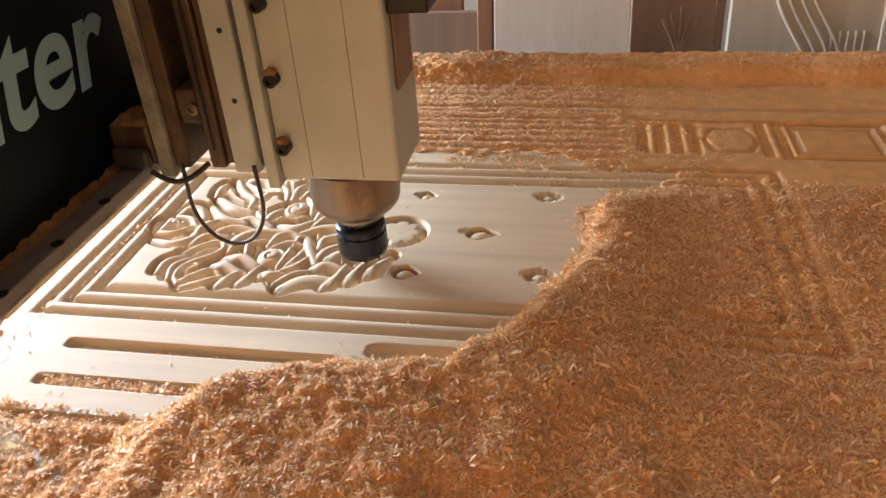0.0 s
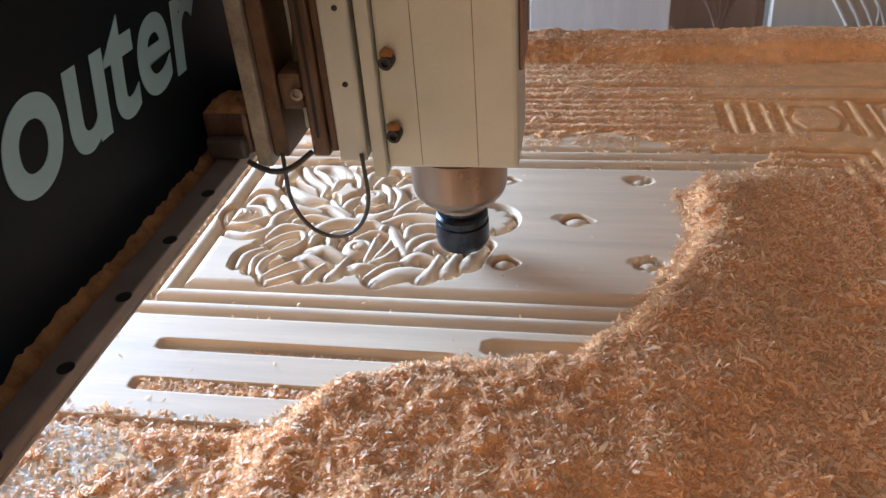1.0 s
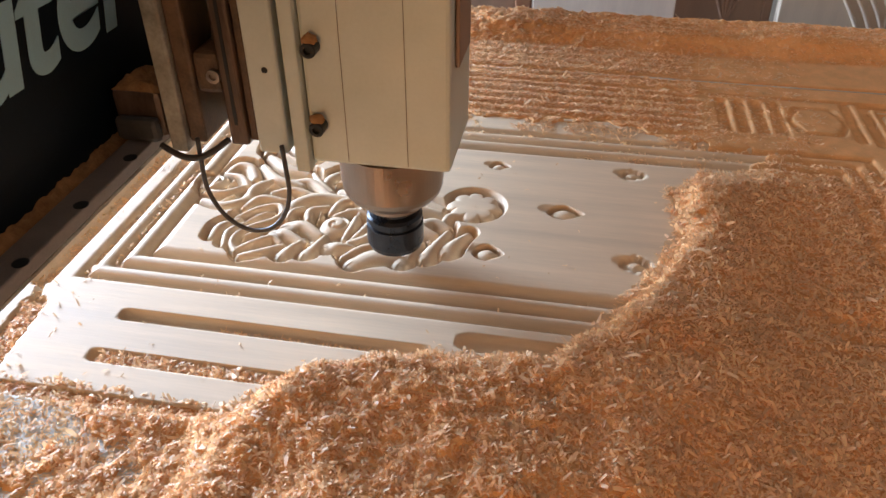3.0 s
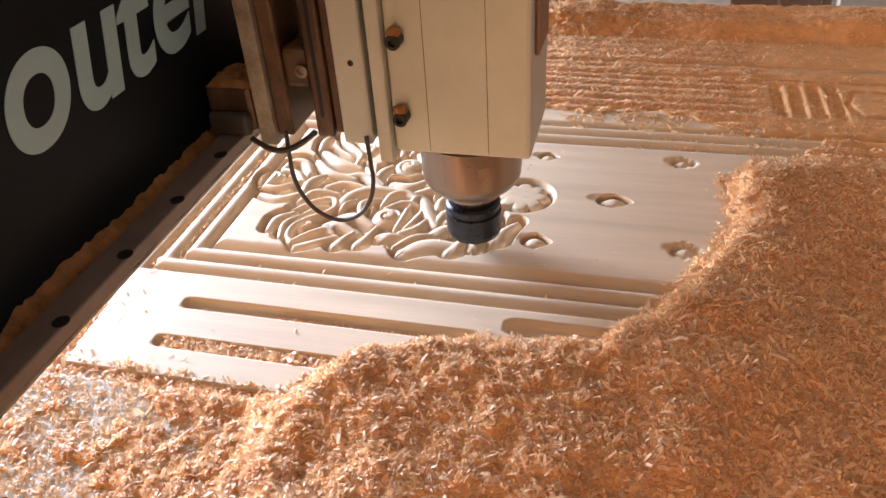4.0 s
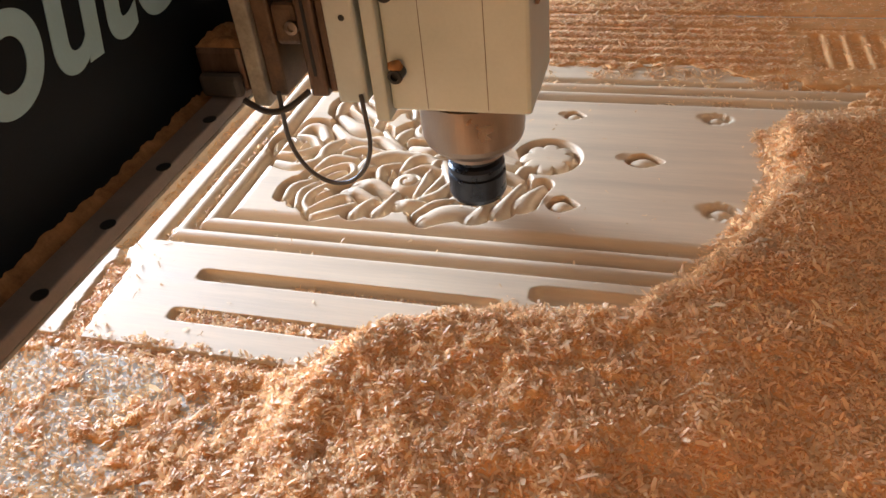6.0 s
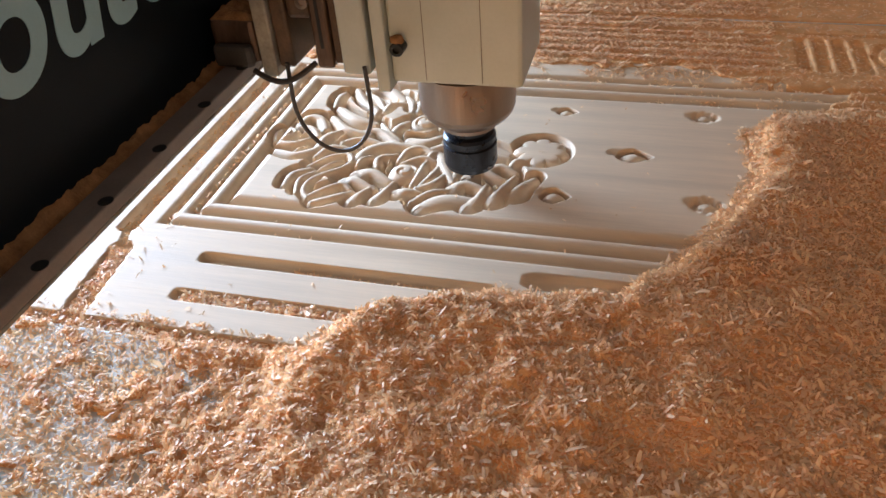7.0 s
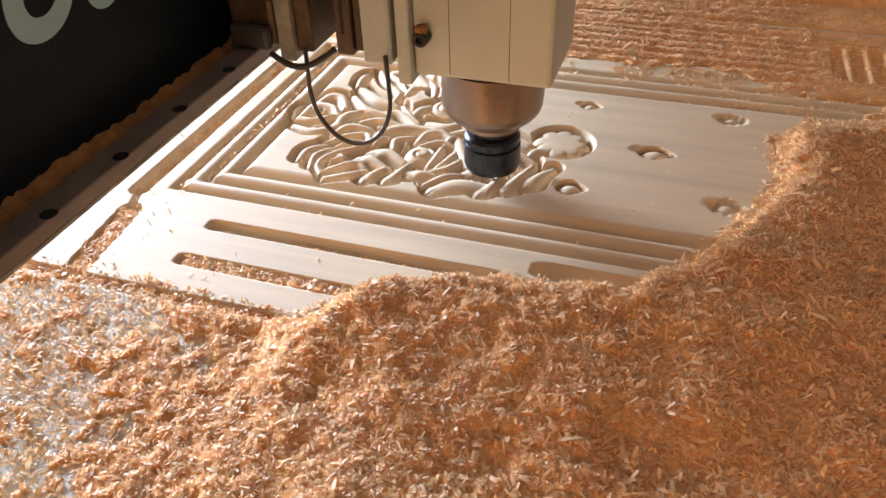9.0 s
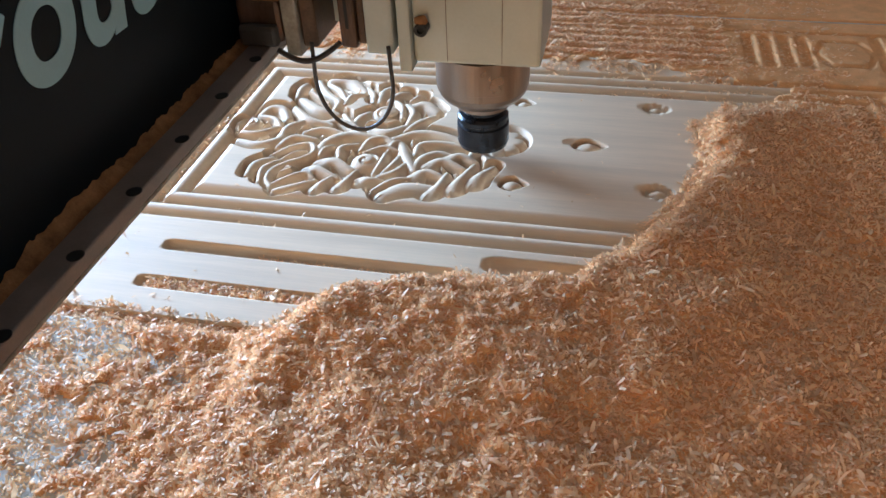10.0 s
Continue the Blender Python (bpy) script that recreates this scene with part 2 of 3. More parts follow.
def carve_bouquet(X, Y):
    """The bunch of roses and leaves, and the part-cut flowers beside it."""
    R, P = np.zeros_like(X), np.zeros_like(X)
    rosebud(R, P, X, Y, -0.477, 0.993, 0.019, 0.020, 0.5)
    rosebud(R, P, X, Y, -0.303, 0.928, 0.020, 0.022, 2.0)
    rosebud(R, P, X, Y, -0.309, 1.044, 0.021, 0.023, 4.0)
    scallop_flower(R, P, X, Y, -0.155, 0.992, 0.033)
    stroke(R, P, X, Y, [(-0.431, 0.882), (-0.429, 0.903), (-0.415, 0.919)], 0.0105)
    stroke(R, P, X, Y, [(-0.412, 0.871), (-0.416, 0.894), (-0.406, 0.914)], 0.008)
    stroke(R, P, X, Y, [(-0.419, 0.925), (-0.402, 0.947), (-0.381, 0.956), (-0.370, 0.942), (-0.375, 0.925), (-0.393, 0.909), (-0.405, 0.893), (-0.405, 0.876), (-0.396, 0.864)], 0.0078)
    stroke(R, P, X, Y, [(-0.403, 0.917), (-0.391, 0.931), (-0.381, 0.940)], 0.0055)
    stroke(R, P, X, Y, [(-0.395, 0.866), (-0.381, 0.880), (-0.365, 0.892), (-0.354, 0.886)], 0.008)
    stroke(R, P, X, Y, [(-0.387, 0.855), (-0.367, 0.864), (-0.349, 0.880)], 0.0095)
    stroke(R, P, X, Y, [(-0.342, 0.865), (-0.337, 0.876), (-0.328, 0.895)], 0.0105, drop=True)
    stroke(R, P, X, Y, [(-0.318, 0.870), (-0.312, 0.883), (-0.308, 0.906)], 0.0105, drop=True)
    stroke(R, P, X, Y, [(-0.298, 0.886), (-0.288, 0.889), (-0.274, 0.891)], 0.0125, drop=True)
    stroke(R, P, X, Y, [(-0.363, 0.901), (-0.352, 0.902), (-0.326, 0.889)], 0.0125, drop=True)
    stroke(R, P, X, Y, [(-0.353, 0.917), (-0.338, 0.921), (-0.315, 0.908)], 0.0145, drop=True)
    stroke(R, P, X, Y, [(-0.337, 0.936), (-0.339, 0.951), (-0.322, 0.963)], 0.0095)
    stroke(R, P, X, Y, [(-0.315, 0.953), (-0.310, 0.974), (-0.295, 0.981), (-0.279, 0.971)], 0.0095)
    stroke(R, P, X, Y, [(-0.309, 0.947), (-0.289, 0.959), (-0.272, 0.955)], 0.008)
    stroke(R, P, X, Y, [(-0.286, 0.906), (-0.283, 0.927), (-0.284, 0.948)], 0.008)
    stroke(R, P, X, Y, [(-0.276, 0.907), (-0.268, 0.925), (-0.265, 0.946)], 0.0085)
    stroke(R, P, X, Y, [(-0.279, 0.899), (-0.263, 0.908), (-0.254, 0.931)], 0.0095)
    stroke(R, P, X, Y, [(-0.366, 0.940), (-0.360, 0.966), (-0.339, 0.983), (-0.308, 0.985)], 0.0135)
    stroke(R, P, X, Y, [(-0.361, 0.931), (-0.359, 0.945), (-0.351, 0.956)], 0.007)
    stroke(R, P, X, Y, [(-0.418, 0.946), (-0.406, 0.967), (-0.379, 0.968)], 0.010)
    stroke(R, P, X, Y, [(-0.397, 0.982), (-0.375, 0.991), (-0.345, 0.985)], 0.009)
    stroke(R, P, X, Y, [(-0.469, 1.018), (-0.462, 1.035), (-0.447, 1.034), (-0.432, 1.013)], 0.012)
    stroke(R, P, X, Y, [(-0.468, 1.015), (-0.446, 1.008), (-0.432, 0.992)], 0.008)
    stroke(R, P, X, Y, [(-0.484, 0.973), (-0.455, 0.970), (-0.435, 0.991)], 0.008)
    stroke(R, P, X, Y, [(-0.472, 0.952), (-0.445, 0.945), (-0.425, 0.958), (-0.425, 0.972)], 0.0115)
    stroke(R, P, X, Y, [(-0.421, 0.963), (-0.422, 0.988), (-0.410, 1.008)], 0.011)
    stroke(R, P, X, Y, [(-0.439, 1.071), (-0.441, 1.092), (-0.439, 1.108)], 0.010)
    stroke(R, P, X, Y, [(-0.431, 1.042), (-0.404, 1.015), (-0.369, 1.005)], 0.0105)
    stroke(R, P, X, Y, [(-0.430, 1.066), (-0.400, 1.042), (-0.371, 1.032)], 0.013)
    stroke(R, P, X, Y, [(-0.425, 1.120), (-0.403, 1.086), (-0.379, 1.066), (-0.378, 1.048)], 0.0105)
    stroke(R, P, X, Y, [(-0.408, 1.112), (-0.386, 1.094), (-0.371, 1.072)], 0.0075)
    stroke(R, P, X, Y, [(-0.408, 1.123), (-0.382, 1.123), (-0.352, 1.097)], 0.0135)
    stroke(R, P, X, Y, [(-0.369, 1.060), (-0.365, 1.081), (-0.348, 1.088)], 0.0095)
    stroke(R, P, X, Y, [(-0.351, 1.107), (-0.337, 1.087), (-0.333, 1.071)], 0.0095)
    stroke(R, P, X, Y, [(-0.378, 1.012), (-0.358, 1.013), (-0.330, 0.991)], 0.010)
    stroke(R, P, X, Y, [(-0.362, 1.033), (-0.346, 1.012), (-0.328, 0.997)], 0.0075)
    stroke(R, P, X, Y, [(-0.316, 0.999), (-0.293, 0.995), (-0.275, 1.014)], 0.0135)
    stroke(R, P, X, Y, [(-0.341, 1.012), (-0.337, 1.026), (-0.330, 1.041)], 0.012)
    stroke(R, P, X, Y, [(-0.304, 1.076), (-0.291, 1.059), (-0.285, 1.034)], 0.0085)
    stroke(R, P, X, Y, [(-0.287, 1.069), (-0.273, 1.047), (-0.274, 1.018)], 0.010)
    stroke(R, P, X, Y, [(-0.278, 1.067), (-0.263, 1.071), (-0.245, 1.057)], 0.0135)
    stroke(R, P, X, Y, [(-0.272, 1.002), (-0.261, 1.022), (-0.245, 1.043)], 0.011)
    stroke(R, P, X, Y, [(-0.325, 1.072), (-0.326, 1.096), (-0.320, 1.113)], 0.0115)
    stroke(R, P, X, Y, [(-0.313, 1.076), (-0.305, 1.091), (-0.294, 1.099)], 0.011)
    stroke(R, P, X, Y, [(-0.284, 1.080), (-0.277, 1.089), (-0.271, 1.092)], 0.008)
    stroke(R, P, X, Y, [(-0.282, 0.984), (-0.255, 0.999), (-0.223, 0.996), (-0.191, 0.983)], 0.012)
    stroke(R, P, X, Y, [(-0.248, 0.951), (-0.246, 0.972), (-0.221, 0.978), (-0.192, 0.974)], 0.0105)
    stroke(R, P, X, Y, [(-0.243, 0.919), (-0.238, 0.942), (-0.223, 0.955), (-0.207, 0.954)], 0.0115)
    stroke(R, P, X, Y, [(-0.271, 0.973), (-0.259, 0.948), (-0.242, 0.919)], 0.0125)
    stroke(R, P, X, Y, [(-0.282, 0.953), (-0.280, 0.969), (-0.274, 0.977)], 0.008)
    stroke(R, P, X, Y, [(-0.228, 0.928), (-0.214, 0.940), (-0.189, 0.930)], 0.0125, drop=True)
    stroke(R, P, X, Y, [(-0.239, 0.903), (-0.227, 0.914), (-0.203, 0.907)], 0.0125, drop=True)
    stroke(R, P, X, Y, [(-0.209, 0.946), (-0.195, 0.954), (-0.176, 0.945)], 0.0115, drop=True)
    stroke(R, P, X, Y, [(-0.184, 0.955), (-0.178, 0.968), (-0.166, 0.970)], 0.010)
    stroke(R, P, X, Y, [(-0.214, 0.874), (-0.207, 0.887), (-0.203, 0.916)], 0.0125, drop=True)
    stroke(R, P, X, Y, [(-0.191, 0.885), (-0.186, 0.903), (-0.176, 0.937)], 0.0125, drop=True)
    stroke(R, P, X, Y, [(-0.171, 0.900), (-0.164, 0.916), (-0.153, 0.936)], 0.0135, drop=True)
    stroke(R, P, X, Y, [(-0.263, 0.865), (-0.243, 0.879), (-0.213, 0.883)], 0.0195)
    stroke(R, P, X, Y, [(-0.277, 0.872), (-0.261, 0.890), (-0.243, 0.900)], 0.009)
    bud_cut(R, P, X, Y, -0.050, 0.994, 0.020, 0.0135)
    bud_cut(R, P, X, Y, -0.127, 0.902, 0.016, 0.0135)
    bud_cut(R, P, X, Y, -0.137, 1.087, 0.013, 0.010)
    bud_cut(R, P, X, Y, 0.027, 1.093, 0.015, 0.010)
    bud_cut(R, P, X, Y, 0.028, 0.908, 0.016, 0.011)
    return np.where(P > 0.01, np.maximum(R, 0.0) - 0.0135 * P, 0.0)


def relief(X, Y):
    """Height of the door's face above its top plane."""
    x0, x1, y0, y1 = FIELD
    d = np.maximum(np.maximum(x0 - X, X - x1), np.maximum(y0 - Y, Y - y1))
    H = np.zeros_like(X)
    # two round beads between three grooves, with a soft slope on either side
    p, depth = 0.0235, 0.0100
    bead = -depth * (1 - np.abs(np.sin(np.pi * np.clip(d / p, 0, 2))) ** 0.62)
    H = np.where((d > 0) & (d < 2 * p), bead, H)
    H = np.where((d > -0.0145) & (d <= 0), -depth * (1 - np.sin(np.pi / 2 * np.clip(-d / 0.0145, 0, 1)) ** 0.8), H)
    H = np.where((d >= 2 * p) & (d < 2 * p + 0.0085), -depth * (1 - np.sin(np.pi / 2 * np.clip((d - 2 * p) / 0.0085, 0, 1)) ** 0.6), H)
    # two long slots on the near stile
    for yy in (0.741, 0.685):
        H = groove(H, X, Y, -0.451, yy, -0.168, yy, 0.0088, 0.0085)
    # sunk cartouche of the near stile
    H = groove(H, X, Y, -0.124, 0.761, 0.06, 0.761, 0.0115, 0.0085)
    H = groove(H, X, Y, -0.118, 0.734, 0.06, 0.734, 0.007, 0.006)
    # far stile: four flutes, a block with pinched sides, one bar and a sunk panel
    cy = 1.282
    for k in range(4):
        H = groove(H, X, Y, 0.154 + 0.0245 * k, cy - 0.045, 0.154 + 0.0245 * k, cy + 0.047, 0.0078, 0.0068)
    e = np.hypot(np.maximum(np.abs(X - 0.279) - 0.020, 0), np.maximum(np.abs(Y - cy) - 0.034, 0)) - 0.006 * np.cos((Y - cy) * 75)
    H = np.where((e > 0.006) & (e < 0.016), np.minimum(H, -0.0055 * np.sin(np.pi * (e - 0.006) / 0.010)), H)
    H = groove(H, X, Y, 0.326, cy - 0.050, 0.326, cy + 0.056, 0.0080, 0.0070)
    for q, w in ((0.0, 0.006), (0.018, 0.004)):
        e = np.maximum(np.abs(X - 0.422) - 0.072 + q, np.abs(Y - cy) - 0.058 + q)
        H = np.where(np.abs(e) < w, -0.007, H)
    for k in range(5):
        H = groove(H, X, Y, -0.45, 1.238 + 0.0235 * k, 0.115, 1.238 + 0.0235 * k, 0.0045, 0.0028)
    # curved moulding of the middle panel beyond the field
    e = np.hypot(X - 0.52, Y - MID_Y)
    for k in range(3):
        H = np.where((np.abs(e - 0.150 + 0.018 * k) < 0.006) & (X > 0.36), -0.003, H)
    # left end: outer grooves, bridge and scroll
    H = groove(H, X, Y, -0.541, 0.630, -0.552, 0.740, 0.0125, 0.010)
    H = groove(H, X, Y, -0.566, 0.778, -0.566, 1.20, 0.0120, 0.010)
    H = groove(H, X, Y, -0.552, 0.740, -0.566, 0.778, 0.004, 0.006)
    H = groove(H, X, Y, -0.626, 0.785, -0.626, 1.20, 0.0100, 0.009)
    H = groove(H, X, Y, -0.626, 0.785, -0.640, 0.762, 0.008, 0.008)
    H = groove(H, X, Y, -0.640, 0.762, -0.70, 0.758, 0.008, 0.008)
    H = groove(H, X, Y, -0.672, 0.90, -0.672, 1.12, 0.022, 0.007)
    return np.minimum(H, carve_bouquet(X, Y))


# ---- the sawdust: where it lies and how thick ----
EDGE_X = [-0.376, -0.334, -0.336, -0.329, -0.302, -0.273, -0.201, -0.113, -0.057, -0.010, 0.032, 0.075, 0.070, 0.112, 0.162, 0.197, 0.230, 0.427]
EDGE_Y = [0.379, 0.501, 0.562, 0.615, 0.646, 0.689, 0.725, 0.737, 0.749, 0.803, 0.868, 0.965, 1.060, 1.107, 1.122, 1.173, 1.271, 1.759]


def pile_depth(X, Y):
    """Metres inside the heap's rim (below zero outside)."""
    best = np.full(X.shape, 9.0)
    side = np.full(X.shape, -1.0)
    for k in range(len(EDGE_X) - 1):
        ax, ay, bx, by = EDGE_X[k], EDGE_Y[k], EDGE_X[k + 1], EDGE_Y[k + 1]
        L2 = (bx - ax) ** 2 + (by - ay) ** 2
        s = np.clip(((X - ax) * (bx - ax) + (Y - ay) * (by - ay)) / L2, 0, 1)
        dd = np.hypot(X - ax - s * (bx - ax), Y - ay - s * (by - ay))
        sd = np.sign((X - ax) * (by - ay) - (Y - ay) * (bx - ax))
        near = dd < best
        best, side = np.where(near, dd, best), np.where(near, sd, side)
    return best * side


def dust_cover(X, Y):
    """Thickness of the heap, and of the thin drift over the carving (each 0 where bare)."""
    wob = 0.012 * (wave(X, Y, 38, 3) - 0.5) + 0.010 * (wave(X, Y, 90, 4) - 0.5)
    s = pile_depth(X, Y) + wob
    full = np.maximum(step(-0.33, -0.10, X), step(0.50, 0.67, Y))
    crest = (0.006 + 0.019 * full) * step(0, 0.032 + 0.05 * (1 - full), s) * (1 - 0.5 * step(0.05, 0.24, s))
    right = np.maximum(step(0.02, 0.24, X - 0.10 * step(0.89, 0.57, Y)), step(0.985, 1.13, Y)) * step(0.59, 0.83, Y)
    heap = crest * (1 - 0.86 * right) + (s > 0) * (0.0035 + 0.007 * (1 - right) * (wave(X, Y, 22, 5) - 0.4) + 0.003 * (1 - 0.7 * step(-0.1, 0.05, X)) * (wave(X, Y, 60, 18) - 0.5))
    heap = heap * (1 - 0.74 * step(0.15, 0.25, X) * step(1.07, 1.17, Y))
    # drift over the near board, thin and patchy towards the end
    near = step(0.648, 0.630, Y) * (s < 0.012)
    lie = 0.12 + wave(X, Y, 13, 6) * 0.16 + wave(X, Y, 48, 7) * 0.38 + wave(X, Y, 110, 19) * 0.42 + 0.32 * step(-0.46, -0.34, X) - 0.06 * step(-0.5, -0.65, X)
    lie = lie + 0.14 * step(0.606, 0.619, Y) - 0.12 * step(0.610, 0.600, Y) * step(0.578, 0.592, Y)
    patch = near * 0.004 * step(0.64, 1.1, lie)
    # drift over the far stile and beyond
    far = step(1.205, 1.255, Y + 0.03 * (wave(X, Y, 30, 8) - 0.5) + 0.025 * (wave(X, Y, 85, 23) - 0.5) + 0.06 * step(0.0, 0.22, X))
    rows = 0.5 + 0.5 * np.sin(Y * 2 * np.pi / 0.0235 + 2 * wave(X, Y, 8, 20))
    drift = far * (0.0009 + (0.0011 * rows + 0.0022 * np.maximum(0, wave(X, Y, 45, 9) - 0.35)) * step(0.35, -0.02, X))
    ridge = 0.024 * step(1.490, 1.540, Y + 0.014 * (wave(X, Y, 14, 10) - 0.5)) * (0.75 + 0.5 * wave(X, Y, 9, 11))
    return np.maximum(heap, 0), np.maximum(patch, 0), np.maximum(drift, 0) + ridge


def build_door():
    """The carved door leaf: a fine sheet for its face on a solid body."""
    door = thing("carved_door", "pale timber door leaf with half-carved roses and beaded mouldings, lying flat on the machine bed", "door", (0, 0, 0))
    fx0, fx1, fy0, fy1 = -0.520, -0.020, 0.820, 1.140
    fine_x, fine_y = np.linspace(fx0, fx1, 690), np.linspace(fy0, fy1, 442)
    X, Y = np.meshgrid(fine_x, fine_y)
    me = grid_mesh("carved_field", fine_x, fine_y, TOP + relief(X, Y))
    me.materials.append(PALE_WOOD)
    ob = new("carved_field", me)
    ob.parent = door
    tagged(ob, "carved field with roses and leaves")
    x = np.unique(np.round(np.concatenate([np.arange(-0.86, fx0, 0.002), [fx0], np.arange(fx0, fx1, 0.004), [fx1], np.arange(fx1, 0.86, 0.0025)]), 5))
    y = np.unique(np.round(np.concatenate([np.arange(0.641, fy0, 0.0016), [fy0], np.arange(fy0, fy1, 0.004), [fy1], np.arange(fy1, 1.345, 0.0018), [1.345]]), 5))
    X, Y = np.meshgrid(x, y)
    Z = TOP + relief(X, Y)
    Z[0, :], Z[-1, :], Z[:, 0], Z[:, -1] = TOP - 0.004, TOP - 0.004, TOP - 0.004, TOP - 0.004
    mx, my = (x[:-1] + x[1:]) / 2, (y[:-1] + y[1:]) / 2
    MX, MY = np.meshgrid(mx, my)
    keep = ~((MX > fx0) & (MX < fx1) & (MY > fy0) & (MY < fy1))
    me = grid_mesh("stiles_and_rails", x, y, Z, keep)
    me.materials.append(PALE_WOOD)
    ob = new("stiles_and_rails", me)
    ob.parent = door
    part("core", box(-0.859, 0.858, 0.642, 1.344, TOP - 0.036, TOP - 0.0155), PALE_WOOD, door)
    return door


build_door()

# ---- the bed and the plain boards beside the door ----
bed = thing("machine_bed", "flat router table with a pale spoil board on a steel frame", "machine bed")
part("spoil_board", box(-1.55, 1.25, 0.05, 1.610, TOP - 0.066, TOP - 0.036, 0.003), BED, bed)
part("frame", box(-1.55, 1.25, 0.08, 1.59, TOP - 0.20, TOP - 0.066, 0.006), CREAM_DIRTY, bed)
for sy in (-0.20, 1.612):
    part("side_beam", box(-1.55, 1.25, sy, sy + 0.279, 0.60, 0.70, 0.004), CREAM_DIRTY, bed)
for lx in (-1.45, -0.2, 1.15):
    for ly in (0.16, 1.53):
        part("leg", box(lx - 0.05, lx + 0.05, ly - 0.05, ly + 0.05, 0.0, TOP - 0.20, 0.006), CREAM_DIRTY, bed)


def plain_board(x0, x1, y0, y1, label):
    b = mesh_ob("plain_board", box(x0, x1, y0, y1, TOP - 0.036, TOP - 0.001, 0.0025), BED)
    return tagged(b, label, "board")


plain_board(-1.2, 0.95, 0.27, 0.629, "whitish board lying flat beside the door, patchy with sawdust")
plain_board(-1.2, 0.95, 1.352, 1.391, "narrow pale strip lying flat behind the door under sawdust")
plain_board(-1.2, 0.95, 1.399, 1.606, "pale board lying flat behind the door under sawdust")


def build_dust():
    """The heap and drifts of sawdust: a lumpy sheet, and loose chips on it."""
    x, y = np.arange(-0.80, 0.80, 0.0027), np.arange(0.20, 1.606, 0.0027)
    X, Y = np.meshgrid(x, y)
    heap, patch, far = dust_cover(X, Y)
    base = np.where((Y > 0.641) & (Y < 1.345), relief(X, Y), 0.0)
    base = np.where(((Y > 0.629) & (Y <= 0.641)) | ((Y > 1.345) & (Y < 1.352)) | ((Y > 1.391) & (Y < 1.399)), -0.012, base)
    soft = base.copy()
    for _ in range(3):
        soft[1:-1, 1:-1] = (soft[1:-1, 1:-1] * 2 + soft[:-2, 1:-1] + soft[2:, 1:-1] + soft[1:-1, :-2] + soft[1:-1, 2:]) / 6
    soft = np.where((Y > 1.08) & (X > 0.10), 0.75 * base + 0.25 * soft, soft)
    thin = np.maximum(patch, far)
    calm = np.where((Y > 0.615) & (Y < 0.665) & (heap > 0.004), 0.0, soft)
    over = np.where(heap > 0.0012, np.maximum(heap + (1 - step(0.006, 0.014, heap)) * 0.75 * calm, 0.0008 + calm), -1)
    over = np.maximum(over, np.where(thin > 0.0006, thin + soft * 0.8 + 0.0005, -1))
    # dust caught in the slots and in the joint between the boards
    slot = (np.abs(Y - 0.685) < 0.0085) & (X > -0.452) & (X < -0.2) & (Y < 0.690)
    slot |= (np.abs(Y - 0.741) < 0.0070) & (X > -0.36) & (X < -0.2) & (wave(X, Y, 30, 21) > 0.45) & (Y < 0.741)
    gutter = (np.abs(X + 0.541 + 0.1 * (Y - 0.63)) < 0.0110) & (Y > 0.62) & (Y < 0.742)
    slot |= gutter
    crack = (Y > 0.627) & (Y < 0.643) & (X < -0.28)
    slot |= crack
    joint = crack | gutter | (slot & (Y > 0.672) & (Y < 0.690))
    fill = np.where(joint, -0.0045 + 0.003 * wave(X, Y, 120, 12), -1)
    over = np.maximum(over, fill)
    lump = 0.0040 * (wave(X, Y, 105, 13) - 0.5) + 0.0030 * (wave(X, Y, 230, 14) - 0.5)
    lump = lump * np.where(Y > 1.50, 1.6, np.where(Y > 1.21, 0.4, 1.0))
    lump = lump * np.where(X > -0.02, 0.45, 1.0)
    Z = TOP + np.where(over > -0.5, over + lump * (over > 0.003), base - 0.006)
    bare = over <= -0.5
    keep = ~(bare[:-1, :-1] & bare[:-1, 1:] & bare[1:, 1:] & bare[1:, :-1])
    me = grid_mesh("sawdust", x, y, Z, keep)
    me.materials.append(DUST)
    ob = tagged(new("sawdust", me), "heap and drifts of orange-brown sawdust over the door and boards", "sawdust", kind="stuff")
    # loose chips
    rng = np.random.RandomState(5)
    n = 820000
    px, py = rng.uniform(-0.79, 0.79, n), rng.uniform(0.22, 1.60, n)
    ix, iy = np.clip(((px - x[0]) / 0.0027).astype(int), 0, len(x) - 1), np.clip(((py - y[0]) / 0.0027).astype(int), 0, len(y) - 1)
    cover = np.where(heap > 0.002, 0.62, np.where(patch > 0.0008, 0.6, np.where(far > 0.001, 0.30 + 0.5 * step(0.2, -0.2, X), np.where(slot, 0.8, np.where(Y < 0.641, 0.36, np.where((X < -0.5) & (base < -0.003), 0.24, np.where(X < -0.5, 0.006, 0.0010)))))))
    # thin scatter round the heap's rim, along the door's edge and ahead of the far drift
    rim = pile_depth(X, Y)
    scatter = 0.5 * step(-0.012, 0.0, rim + 0.012 * (wave(X, Y, 60, 31) - 0.5))
    scatter = np.maximum(scatter, (X < -0.25) * (0.6 * step(0.651, 0.641, Y + 0.012 * (wave(X, Y, 50, 32) - 0.5))))
    band = (Y > 1.118) & (X > -0.45)
    scatter = np.maximum(scatter, band * np.maximum(0.5 * step(1.145, 1.235, Y + 0.05 * step(-0.05, 0.2, X)), 0.45 * (base < -0.0035) * step(-0.12, 0.05, X)) * step(0.3, 0.7, wave(X, Y, 55, 33)))
    cover = np.where(bare & (Y > 0.641), np.maximum(cover, scatter), cover)
